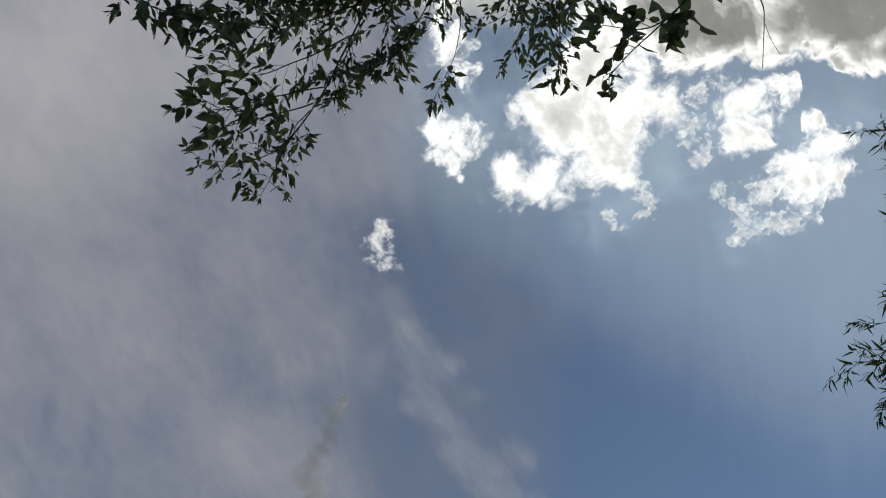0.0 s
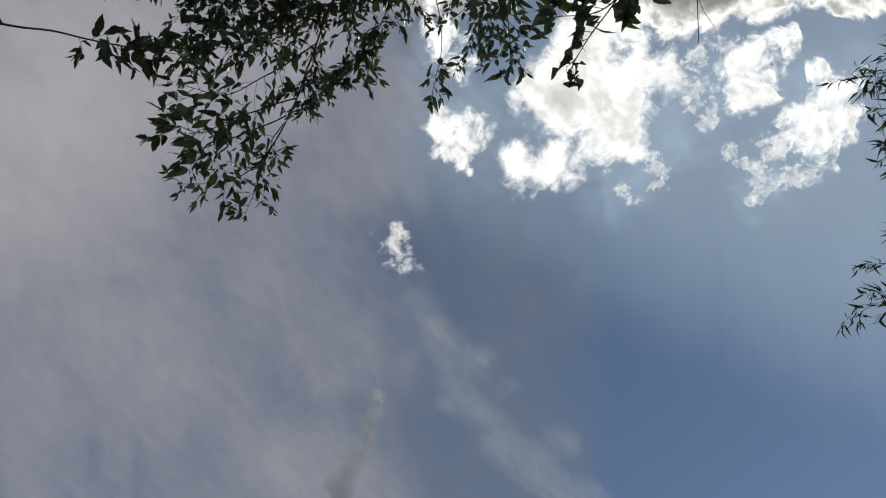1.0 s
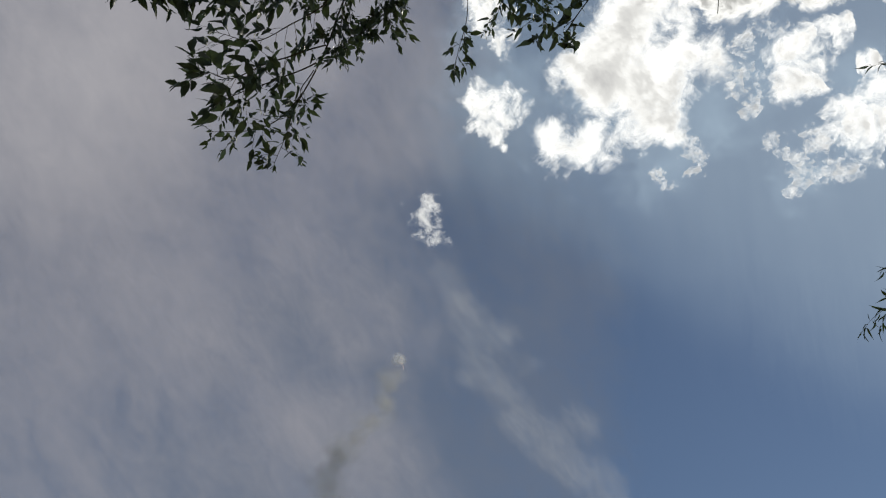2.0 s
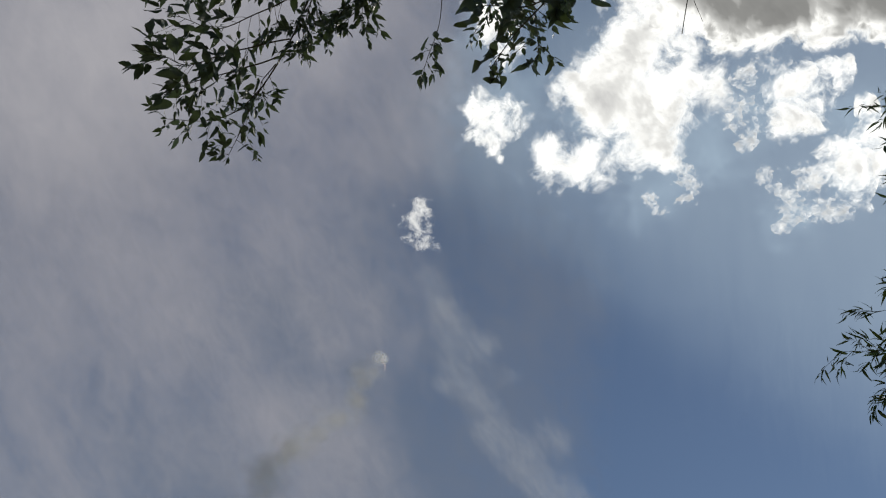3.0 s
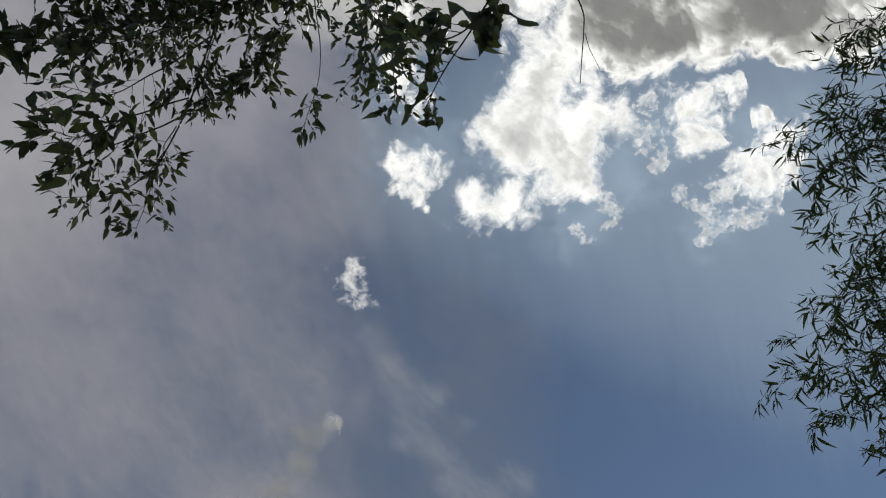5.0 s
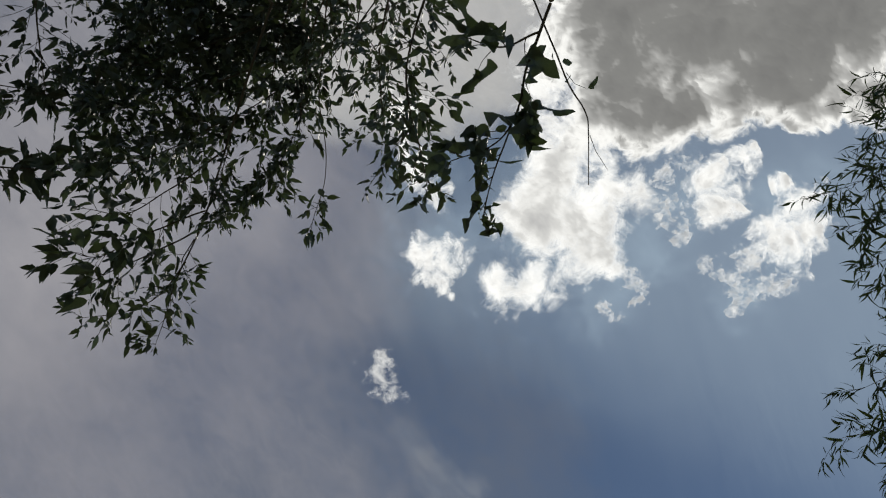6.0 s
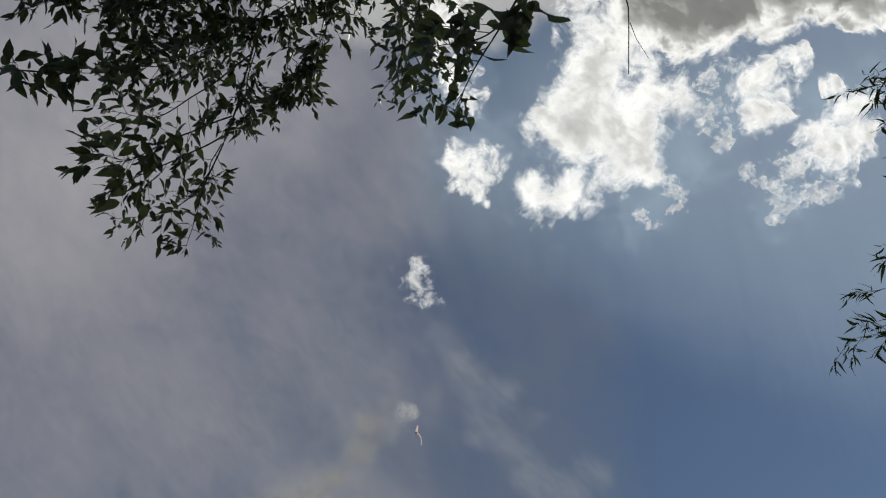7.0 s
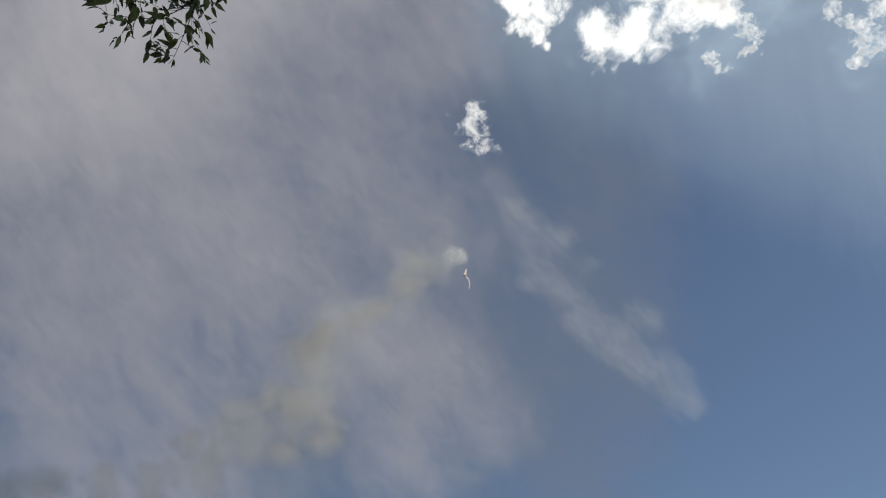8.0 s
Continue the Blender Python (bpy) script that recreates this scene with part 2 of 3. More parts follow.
def vapour_mesh(name, blobs, step, relief, ragged, size, seed, deep=0.4, limit=0.48):
    """A closed lumpy body of vapour, thick where its round lumps (x, y, radius) pile up and thin at a ragged rim."""
    b = np.array(blobs, float)
    x0, y0 = (b[:, :2] - b[:, 2:3] * 2.3).min(0)
    x1, y1 = (b[:, :2] + b[:, 2:3] * 2.3).max(0)
    xs, ys = np.arange(x0, x1 + step, step), np.arange(y0, y1 + step, step)
    gx, gy = np.meshgrid(xs, ys)
    gap, pile = np.ones_like(gx), np.zeros_like(gx)
    for x, y, r in b:
        k = np.exp(-0.8 * ((gx - x) ** 2 + (gy - y) ** 2) / r ** 2)
        k = np.clip(k - 0.02, 0, None)
        gap *= 1 - k
        pile += k
    field = 1 - gap
    shift = Vector((seed * 7.3, seed * 3.1, 0))
    for j in range(gx.shape[0]):
        for i in range(gx.shape[1]):
            if field[j, i] > 0:
                p = Vector((gx[j, i] / size, gy[j, i] / size, 0)) + shift
                p += 0.4 * noise.noise_vector(p * 1.4)
                field[j, i] += ragged * noise.fractal(p, 0.55, 2.1, 7) * min(1.0, 3 * field[j, i]) / (1 + deep * max(0, pile[j, i] - 0.9))
    core = field - limit
    core = np.where(core > 0, core * (1 + deep * pile), core * SKIRT / limit)
    h = np.clip(core + SKIRT, 0, 5)
    keep = h > 0
    cell = keep[:-1, :-1] | keep[1:, :-1] | keep[:-1, 1:] | keep[1:, 1:]
    used = np.zeros_like(keep)
    for dj in (0, 1):
        for di in (0, 1):
            used[dj:dj + cell.shape[0], di:di + cell.shape[1]] |= cell
    front = -np.ones(gx.shape, int)
    front[used] = np.arange(used.sum())
    n = int(used.sum())
    solid = used & keep
    back = front.copy()
    back[solid] = n + np.arange(solid.sum())
    top = np.stack([gx[used], -gy[used], h[used] * relief], 1)
    low = np.stack([gx[solid], -gy[solid], -h[solid] * relief], 1)
    faces = []
    for j, i in zip(*np.nonzero(cell)):
        q = (j, i), (j + 1, i), (j + 1, i + 1), (j, i + 1)
        faces.append(tuple(front[c] for c in q))
        f = tuple(back[c] for c in reversed(q))
        if any(v >= n for v in f):
            faces.append(f)
    return np.concatenate([top, low]), faces


def facing(x, y, d):
    """A pose out in the sky whose z axis points back along the first line of sight."""
    m = Matrix((RIGHT, UP, -AHEAD)).transposed().to_4x4()
    return Matrix.Translation(spot(x, y, d)) @ m


def cloud(name, label, blobs, mat, d, step, ragged, size, seed, kind="", category="cloud", deep=0.4):
    cx, cy = (float(v) for v in np.mean([(b[0], b[1]) for b in blobs], 0))
    unit = d / UNIT
    local = [((x - cx) * unit, (y - cy) * unit, r * unit) for x, y, r in blobs]
    verts, faces = vapour_mesh(name, local, step * unit, THICK, ragged, size * unit, seed, deep)
    ob = part(name, verts, faces, mat)
    ob.matrix_world = facing(cx, cy, d)
    return tagged(ob, label, category, "clouds in the sky" if category == "cloud" else "", kind)


# ---- the ground ----
def ground():
    rings, sides = [0, 2, 6, 15, 40, 120, 400, 1500, 6000], 64
    verts, faces = [(0, 0, 0)], []
    for r in rings[1:]:
        for k in range(sides):
            a = 2 * math.pi * k / sides
            x, y = r * math.cos(a), r * math.sin(a)
            verts.append((x, y, 0.05 * noise.noise(Vector((x, y, 0)) * 0.4) * min(1, r / 3) * (r < 500)))
    for k in range(sides):
        faces.append((0, 1 + k, 1 + (k + 1) % sides))
    for i in range(len(rings) - 2):
        a, b = 1 + i * sides, 1 + (i + 1) * sides
        for k in range(sides):
            faces.append((a + k, b + k, b + (k + 1) % sides, a + (k + 1) % sides))
    tagged(part("ground", verts, faces, GROUND), "flat ground of dry grass and soil", "ground", kind="structure")


ground()

# ---- the clouds ----
CLOUD_D = 1500
# the last lumps pile up only to paint the grey shade of the hollows
cloud("cloud", "large sunlit white cumulus cloud with grey hollows", [
    (905, 325, 42), (945, 335, 36), (985, 312, 40), (893, 295, 22), (1040, 290, 50), (1090, 270, 46), (1105, 318, 24),
    (1060, 230, 60), (1130, 180, 62), (1178, 188, 26), (945, 190, 40), (1000, 195, 55), (912, 190, 20), (1020, 130, 55),
    (1090, 110, 66), (1040, 50, 50), (1050, -30, 55), (1060, -110, 60), (975, 215, 36), (990, 240, 30), (1010, 160, 40), (985, 205, 30), (1060, 120, 40)],
    CUMULUS, CLOUD_D, 4, 0.5, 70, 1, deep=0.6)
cloud("cloud", "round ragged white cumulus cloud", [
    (795, 252, 38), (765, 236, 26), (830, 245, 34), (790, 215, 24), (768, 278, 18), (808, 292, 18), (816, 318, 8)],
    CUMULUS, CLOUD_D, 3.5, 0.65, 45, 2)
cloud("cloud", "small upright ragged white cloud", [
    (808, 120, 34), (798, 70, 40), (822, 145, 18), (790, 15, 40), (800, -50, 40)], CUMULUS, CLOUD_D, 4, 0.9, 45, 3)
cloud("cloud", "bright ragged white cumulus cloud beside the blue gap", [
    (1330, 205, 48), (1300, 238, 32), (1368, 172, 34), (1285, 218, 24), (1394, 142, 16), (1340, 250, 20), (1335, 190, 40)], CUMULUS, CLOUD_D, 3.5, 0.7, 50, 4)
cloud("cloud", "thin torn shred of white cloud", [
    (1235, 213, 18), (1232, 250, 24), (1240, 280, 15), (1212, 228, 18), (1260, 150, 20), (1225, 170, 16), (1290, 150, 16)], CUMULUS_SMALL, CLOUD_D, 3, 1.3, 26, 5)
cloud("cloud", "bright slanting white cumulus cloud with a ragged tip", [
    (1442, 262, 40), (1402, 312, 40), (1482, 250, 28), (1420, 352, 34), (1436, 382, 15), (1368, 328, 22), (1500, 298, 18),
    (1512, 222, 10), (1440, 215, 16), (1470, 300, 26), (1450, 300, 40), (1425, 330, 34)], CUMULUS, CLOUD_D, 3.5, 0.7, 50, 6)
cloud("cloud", "thin torn tail of white cloud", [
    (1285, 338, 20), (1302, 362, 16), (1320, 405, 24), (1310, 432, 12), (1365, 392, 30), (1345, 360, 20), (1395, 400, 18), (1340, 330, 14)],
    CUMULUS_SMALL, CLOUD_D, 3, 1.2, 26, 7)
cloud("cloud", "small lone white cloud puff", [
    (676, 412, 20), (666, 446, 21), (690, 469, 14), (681, 394, 11), (632, 403, 8), (668, 430, 19), (650, 462, 10), (706, 476, 8)], CUMULUS_SMALL, CLOUD_D, 2.5, 0.7, 22, 18)
cloud("cloud", "tiny torn white cloud shreds", [
    (1078, 380, 15), (1094, 404, 12), (1138, 382, 14), (1158, 366, 10), (1128, 330, 20), (1140, 345, 14)], CUMULUS_SMALL, CLOUD_D, 2.5, 1.2, 22, 9)
cloud("cloud", "broad dark grey cloud with a dazzling white rim", [
    (1110, 40, 60), (1190, 72, 60), (1260, 66, 48), (1320, 60, 42), (1385, 68, 38), (1428, 45, 40), (1478, 60, 34), (1500, 108, 30), (1550, 110, 38), (1620, 95, 50),
    (1450, -10, 60), (1530, 50, 45), (1160, -80, 110), (1280, -70, 110), (1390, -85, 95), (1520, -30, 70), (1560, -105, 105), (1660, -30, 110), (1200, -220, 150), (1400, -280, 160),
    (1600, -220, 160), (1800, -120, 170), (1300, -420, 200), (1600, -440, 200)], STORM, 1440, 6, 0.55, 120, 10, deep=1.3)

cloud("cloud", "pale grey thin cloud sheet above the trees", [
    (880, -160, 130), (760, -240, 150), (960, -70, 80), (640, -330, 170), (1010, -220, 120), (860, -380, 190), (560, -180, 130),
    (700, -90, 80), (1100, -400, 200), (820, -60, 70)], PALE, 1600, 14, 0.25, 160, 21)

# ---- thin high haze, a ragged veil over one side of the sky ----
cloud("haze_veil", "thin smoky grey haze over the blue sky", [
    (-300, 100, 420), (0, 300, 330), (-40, 120, 230), (90, 230, 170), (0, 420, 200), (300, -50, 200), (-200, 700, 420), (250, 200, 260), (200, 640, 190), (100, -300, 420), (460, 420, 170),
    (500, -60, 240), (-100, 1050, 300), (420, 800, 120), (650, 120, 150), (590, 600, 120), (610, 300, 95), (566, 849, 95), (451, 1017, 110), (630, 989, 80)],
    HAZE, 2600, 26, 0.12, 260, 11, "structure", "haze")
# second haze layer that paints the brighter light of the upper part
cloud("haze_veil", "milky haze high beside the trees, its stronger light painted in", [
    (-200, -100, 330), (80, 40, 240), (300, 80, 180), (-50, 220, 200), (200, -250, 300), (520, 60, 150)], BRIGHT, 2500, 26, 0.12, 260, 35, "structure", "haze")
cloud("haze_veil", "broad dull grey haze low in the sky", [
    (720, 480, 190), (640, 700, 220), (820, 700, 170), (860, 900, 180), (500, 900, 230), (250, 850, 250), (700, 1000, 240), (760, 330, 140),
    (930, 560, 120), (100, 1100, 300), (420, 620, 220), (700, 200, 150)], UNDER, 2800, 26, 0.12, 280, 31, "structure", "haze")
# sheet added to brighten the sky round the sun
cloud("haze_veil", "glow of the sun painted as pale haze on the blue", [
    (1500, 130, 300), (1420, 330, 230), (1620, 330, 260), (1280, 210, 220), (1120, 240, 170), (1560, 540, 200), (1720, 130, 260), (960, 180, 180), (850, 270, 150),
    (1350, 430, 220), (1700, 500, 240), (1130, 360, 170)],
    GLARE, 2700, 26, 0.1, 260, 41, "structure", "haze")
cloud("wispy_cloud", "thin veil of vapour among the white clouds with painted sky glow", [
    (1030, 200, 120), (1120, 280, 90), (1250, 200, 80), (1330, 230, 90), (1420, 300, 90), (1330, 400, 70), (1200, 320, 70), (960, 320, 90), (800, 240, 80),
    (1480, 200, 80), (1560, 280, 70), (800, 90, 80), (1100, 390, 60)], VEIL, 1650, 9, 0.6, 90, 33)
cloud("wispy_cloud", "long faint slanting wisp of white haze", [
    (680, 525, 22), (700, 550, 28), (715, 580, 32), (728, 615, 36), (740, 650, 34), (752, 685, 32), (768, 718, 32), (790, 750, 34),
    (812, 785, 36), (838, 815, 36), (868, 845, 38), (900, 872, 40), (935, 905, 42), (962, 935, 36), (980, 962, 28), (990, 985, 18), (905, 800, 30),
    (935, 815, 24), (725, 720, 26), (805, 650, 30), (840, 700, 24)], WISP, 2300, 9, 0.14, 90, 12)


# ---- trees ----
def curve_points(ctrl, n):
    """A smooth line through the given points."""
    p = [Vector(c) for c in ctrl]
    p = [2 * p[0] - p[1]] + p + [2 * p[-1] - p[-2]]
    out = []
    for k in range(n + 1):
        s = k / n * (len(p) - 3)
        i = min(int(s), len(p) - 4)
        u = s - i
        a, b, c, d = p[i:i + 4]
        out.append(0.5 * (2 * b + (c - a) * u + (2 * a - 5 * b + 4 * c - d) * u * u + (3 * b - a - 3 * c + d) * u ** 3))
    return out


def tube(line, r0, r1, sides, verts, faces, lump=0.0):
    """Adds a tapered round stem along the line."""
    first = len(verts)
    n = len(line)
    side = None
    for i, p in enumerate(line):
        way = (line[min(i + 1, n - 1)] - line[max(i - 1, 0)]).normalized()
        if side is None:
            side = way.orthogonal().normalized()
        side = (side - way * side.dot(way)).normalized()
        other = way.cross(side)
        r = r0 + (r1 - r0) * i / (n - 1)
        for k in range(sides):
            a = 2 * math.pi * k / sides
            q = r * (1 + lump * noise.noise(p * 6 + Vector((k * 1.7, 0, 0))))
            verts.append(p + q * (math.cos(a) * side + math.sin(a) * other))
    for i in range(n - 1):
        for k in range(sides):
            a, b = first + i * sides + k, first + i * sides + (k + 1) % sides
            faces.append((a, b, b + sides, a + sides))
    faces.append(tuple(range(first + (n - 1) * sides, first + n * sides)))


def leaf_shape(width, fold, curl, sickle, wave, blunt=0.0):
    """A pointed leaf one unit long on a short stalk: two halves, folded a little, with a bitten, wavy margin."""
    rows = [0.0, 0.12, 0.17, 0.25, 0.36, 0.48, 0.6, 0.72, 0.83, 0.92, 1.0]
    wide = [0.025, 0.025, 0.42, 0.82, 1.0, 0.98, 0.88, 0.68, 0.42, 0.18, 0.0]
    full = [0.025, 0.025, 0.55, 0.85, 0.98, 1.0, 0.97, 0.9, 0.76, 0.5, 0.05]
    wide = [a + (b - a) * blunt for a, b in zip(wide, full)]
    verts, faces = [], []
    for s, w in zip(rows, wide):
        y, z = s, -curl * s * s
        x = sickle * s * s
        a = w * width / 2 * (1 + 0.10 * math.sin(31 * s + 40 * width))
        b = w * width / 2 * (1 + 0.10 * math.sin(37 * s + 55 * width))
        verts += [(x - a, y, z + a * fold + wave * math.sin(9 * s) * a), (x, y, z), (x + b, y, z + b * fold - wave * math.sin(7 * s + 1) * b)]
    for i in range(len(rows) - 1):
        a = 3 * i
        faces += [(a, a + 1, a + 4, a + 3), (a + 1, a + 2, a + 5, a + 4)]
    return np.array(verts), faces


BROAD = [leaf_shape(0.34, 0.15, 0.1, 0.1, 0.15), leaf_shape(0.30, 0.4, 0.25, -0.15, 0.3), leaf_shape(0.28, 0.2, 0.2, 0.2, 0.25), leaf_shape(0.38, 0.5, 0.1, -0.05, 0.25)]
SLIM = [leaf_shape(0.14, 0.4, 0.35, 0.3, 0.1), leaf_shape(0.16, 0.7, 0.55, -0.25, 0.2), leaf_shape(0.12, 0.3, 0.15, 0.4, 0.1), leaf_shape(0.18, 0.5, 0.45, -0.35, 0.2)]


def leaf_mesh(name, shape, mat):
    mesh = bpy.data.meshes.new(name)
    mesh.from_pydata([tuple(v) for v in shape[0]], [], shape[1])
    mesh.materials.append(mat)
    mesh.polygons.foreach_set("use_smooth", [True] * len(mesh.polygons))
    return mesh


RAGGED = [leaf_shape(0.42, 0.3, 0.5, 0.25, 0.7, 0.8), leaf_shape(0.5, 0.7, 0.7, -0.3, 0.9, 1.0), leaf_shape(0.36, 0.3, 0.8, 0.4, 0.7, 0.4), leaf_shape(0.46, 1.0, 0.3, 0.15, 0.9, 1.0)]
RAGGED_MESHES = [leaf_mesh("large_leaf", s, LEAF_ONE) for s in RAGGED]
BROAD_MESHES = [leaf_mesh("leaf", s, LEAF_ONE) for s in BROAD]
SLIM_MESHES = [leaf_mesh("narrow_leaf", s, NARROW_ONE) for s in SLIM]


def leaf_pose(place, way, up, size):
    y = way.normalized()
    x = y.cross(up)
    x = x.normalized() if x.length > 1e-4 else y.orthogonal().normalized()
    z = x.cross(y)
    return Matrix.Translation(place) @ Matrix((x, y, z)).transposed().to_4x4() @ Matrix.Diagonal((size, size, size, 1))


def any_way(rng):
    while True:
        v = Vector((rng.uniform(-1, 1), rng.uniform(-1, 1), rng.uniform(-1, 1)))
        if 0.05 < v.length < 1:
            return v.normalized()


def branch(tree, ctrl, twigs, leaves, leaf_len, twig_len, seed, slim=False, single=False, start=0.12, droop=0.5, thick=0.006, bend=0.9, label="", ragged=False):
    """One bough of a tree: a stem through the points of the sky chart, side twigs, and leaves that hang from them."""
    rng = random.Random(seed)
    home = tree.matrix_world.translation
    pts = [spot(*c) for c in ctrl]
    base = pts[0]
    line = [p - base for p in curve_points(pts, 22)]
    line = [p + 0.012 * noise.noise_vector(p * 5 + Vector((seed, 0, 0))) * min(1, 4 * i / 22) for i, p in enumerate(line)]
    verts, faces, poses = [], [], []
    tube(line, thick, 0.0012, 6, verts, faces, 0.15)
    down = Vector((0, 0, -1))
    for k in range(twigs):
        s = start + (1 - start) * (k + rng.random()) / twigs
        i = min(int(s * 22), 21)
        root = line[i].lerp(line[i + 1], s * 22 - i)
        along = (line[i + 1] - line[i]).normalized()
        off = any_way(rng)
        off = (off - along * off.dot(along)).normalized()
        way = (along * rng.uniform(0.25, 0.9) + off * bend).normalized()
        length = twig_len * rng.uniform(0.45, 1.15) * (1.15 - 0.5 * s)
        steps = 6
        walked = [root]
        for j in range(steps):
            way = (way + droop * down / steps * rng.uniform(0.4, 1.2) + 0.16 * any_way(rng)).normalized()
            walked.append(walked[-1] + way * length / steps)
        tube(walked, 0.0016, 0.0006, 4, verts, faces)
        for j in range(leaves):
            f = 0.97 * ((j + 0.2 + 0.8 * rng.random()) / leaves) ** 0.65 + 0.02
            a = min(int(f * steps), steps - 1)
            place = walked[a].lerp(walked[a + 1], f * steps - a)
            tip = walked[a + 1] - walked[a]
            turn = any_way(rng)
            grow = tip.normalized() * rng.uniform(0.2, 0.9) + turn * 0.7 + down * rng.uniform(0.0, 1.0) * droop
            poses.append(leaf_pose(place, grow, 0.75 * any_way(rng) + Vector((0, -0.35, 0.5)), leaf_len * rng.choice((0.45, 0.7, 0.85, 1.0, 1.1, 1.25)) * rng.uniform(0.85, 1.1)))
        poses.append(leaf_pose(walked[-1], way + 0.3 * down, any_way(rng), leaf_len * rng.uniform(0.4, 0.9)))
    for j in range(3 if twigs else 0):
        poses.append(leaf_pose(line[-1], line[-1] - line[-2] + 0.02 * any_way(rng), any_way(rng), leaf_len * rng.uniform(0.5, 0.9)))
    ob = part("branch", verts, faces, TWIG, tree, label)
    ob.location = base - home
    if single:
        meshes = SLIM_MESHES if slim else RAGGED_MESHES if ragged else BROAD_MESHES
        for n, m in enumerate(poses):
            leaf = new("leaf", meshes[rng.randrange(4)])
            leaf.parent = ob
            leaf.matrix_basis = m
    elif poses:
        shapes = SLIM if slim else BROAD
        lv, lf = [], []
        for m in poses:
            v, f = shapes[rng.randrange(4)]
            r = np.array(m)
            first = len(lv)
            lv.extend(v @ r[:3, :3].T + r[:3, 3])
            lf += [tuple(first + i for i in face) for face in f]
        tagged(part("foliage", lv, lf, NARROW if slim else LEAF, ob), kind="stuff")
    return ob, line[-1]


def limb(tree, ctrl, r0, r1, name="limb"):
    home = tree.matrix_world.translation
    line = [p - home for p in curve_points(ctrl, 18)]
    line = [p + 0.05 * noise.noise_vector(p * 1.5) * (0 < i < 18) for i, p in enumerate(line)]
    verts, faces = [], []
    tube(line, r0, r1, 10, verts, faces, 0.25)
    return part(name, verts, faces, BARK, tree)


def trunk_points(tree, top, r):
    home = tree.matrix_world.translation
    return [home + Vector((0, 0, -0.1)), home.lerp(top, 0.35) + Vector((0.08, -0.05, 0)), home.lerp(top, 0.7) + Vector((-0.06, 0.06, 0)), top]


# the broad-leaved tree behind the camera, whose boughs hang over it
broad_tree = thing("tree", "broad-leaved tree with drooping dark green leafy boughs", "tree", m=pose(-1.9, -1.5, 0))
TOP = Vector((-1.3, -0.8, 4.1))
limb(broad_tree, trunk_points(broad_tree, TOP, 0.16), 0.17, 0.10, "trunk")
NODES = [spot(560, -560, 3.6), spot(900, -520, 3.4), spot(1250, -430, 2.5), spot(60, -260, 3.0)]
for k, end in enumerate(NODES):
    limb(broad_tree, [TOP - Vector((0, 0, 0.15 + 0.1 * k)), TOP.lerp(end, 0.5) + Vector((0, 0, 0.2)), end], 0.055, 0.022)

BOUGHS = {}


def bough(key, ctrl, *args, at=None, **kw):
    if at is not None:
        end = spot(*ctrl[0])
        limb(broad_tree, [NODES[at], NODES[at].lerp(end, 0.5) + Vector((0, 0, 0.08)), end], 0.016, 0.007)
    BOUGHS[key] = branch(broad_tree, ctrl, *args, **kw)


bough("main", [(774, -212, 3.35), (694, -59, 3.45), (656, 22, 3.50), (598, 135, 3.55), (550, 211, 3.60), (523, 261, 3.60), (496, 316, 3.62)], 11, 5, 0.075, 0.17, 1, at=1, single=True, start=0.68, thick=0.007, label="long drooping leafy bough")
bough("tail", [(562, 194, 3.58), (507, 242, 3.60), (452, 255, 3.60), (390, 252, 3.60)], 14, 4, 0.075, 0.15, 2, single=True, start=0.1, thick=0.003)
bough("fan_a", [(607, 118, 3.53), (515, 136, 3.50), (434, 161, 3.45), (376, 138, 3.42)], 17, 4, 0.115, 0.2, 19, single=True, start=0.22, thick=0.004)
bough("fan_b", [(587, 147, 3.55), (517, 173, 3.55), (445, 185, 3.52), (400, 206, 3.50)], 12, 4, 0.105, 0.2, 20, single=True, start=0.2, thick=0.004)
bough("fan_c", [(581, 160, 3.56), (557, 189, 3.60), (559, 212, 3.60)], 8, 4, 0.08, 0.12, 21, start=0.2, thick=0.003)
bough("fan_d", [(656, 22, 3.50), (557, 73, 3.50), (482, 99, 3.50), (412, 79, 3.50)], 17, 5, 0.09, 0.24, 22, start=0.15, thick=0.004)
bough("back", [(674, -34, 3.60), (578, 0, 3.60), (493, 15, 3.60), (440, 3, 3.60)], 24, 8, 0.088, 0.26, 3, start=0.12, thick=0.004)
bough("high", [(706, -107, 3.60), (596, -84, 3.60), (503, -79, 3.60), (438, -79, 3.60)], 28, 9, 0.082, 0.26, 23, start=0.12, thick=0.004)
bough("higher", [(738, -181, 3.60), (623, -159, 3.60), (500, -148, 3.60), (443, -137, 3.60)], 26, 9, 0.08, 0.26, 24, start=0.12, thick=0.004)
bough("drop", [(798, -114, 3.75), (770, -10, 3.75), (724, 59, 3.75), (682, 105, 3.75)], 24, 8, 0.072, 0.17, 25, at=1, start=0.4, thick=0.004)
bough("side", [(664, 13, 3.50), (638, 85, 3.50), (625, 139, 3.50)], 24, 8, 0.05, 0.16, 30, start=0.1, thick=0.003)
bough("far", [(75, -60, 3.20), (199, -35, 3.20), (323, -1, 3.20), (438, 17, 3.20)], 15, 6, 0.105, 0.13, 4, at=3, droop=0.3, start=0.45)
bough("far_b", [(130, -230, 3.30), (255, -172, 3.30), (326, -142, 3.30), (384, -119, 3.30)], 10, 5, 0.085, 0.14, 31, at=3, droop=0.3, start=0.3, thick=0.004)
bough("core", [(886, -222, 3.80), (801, -154, 3.80), (711, -118, 3.80), (624, -92, 3.80)], 40, 12, 0.075, 0.26, 36, at=1, start=0.1, thick=0.004)
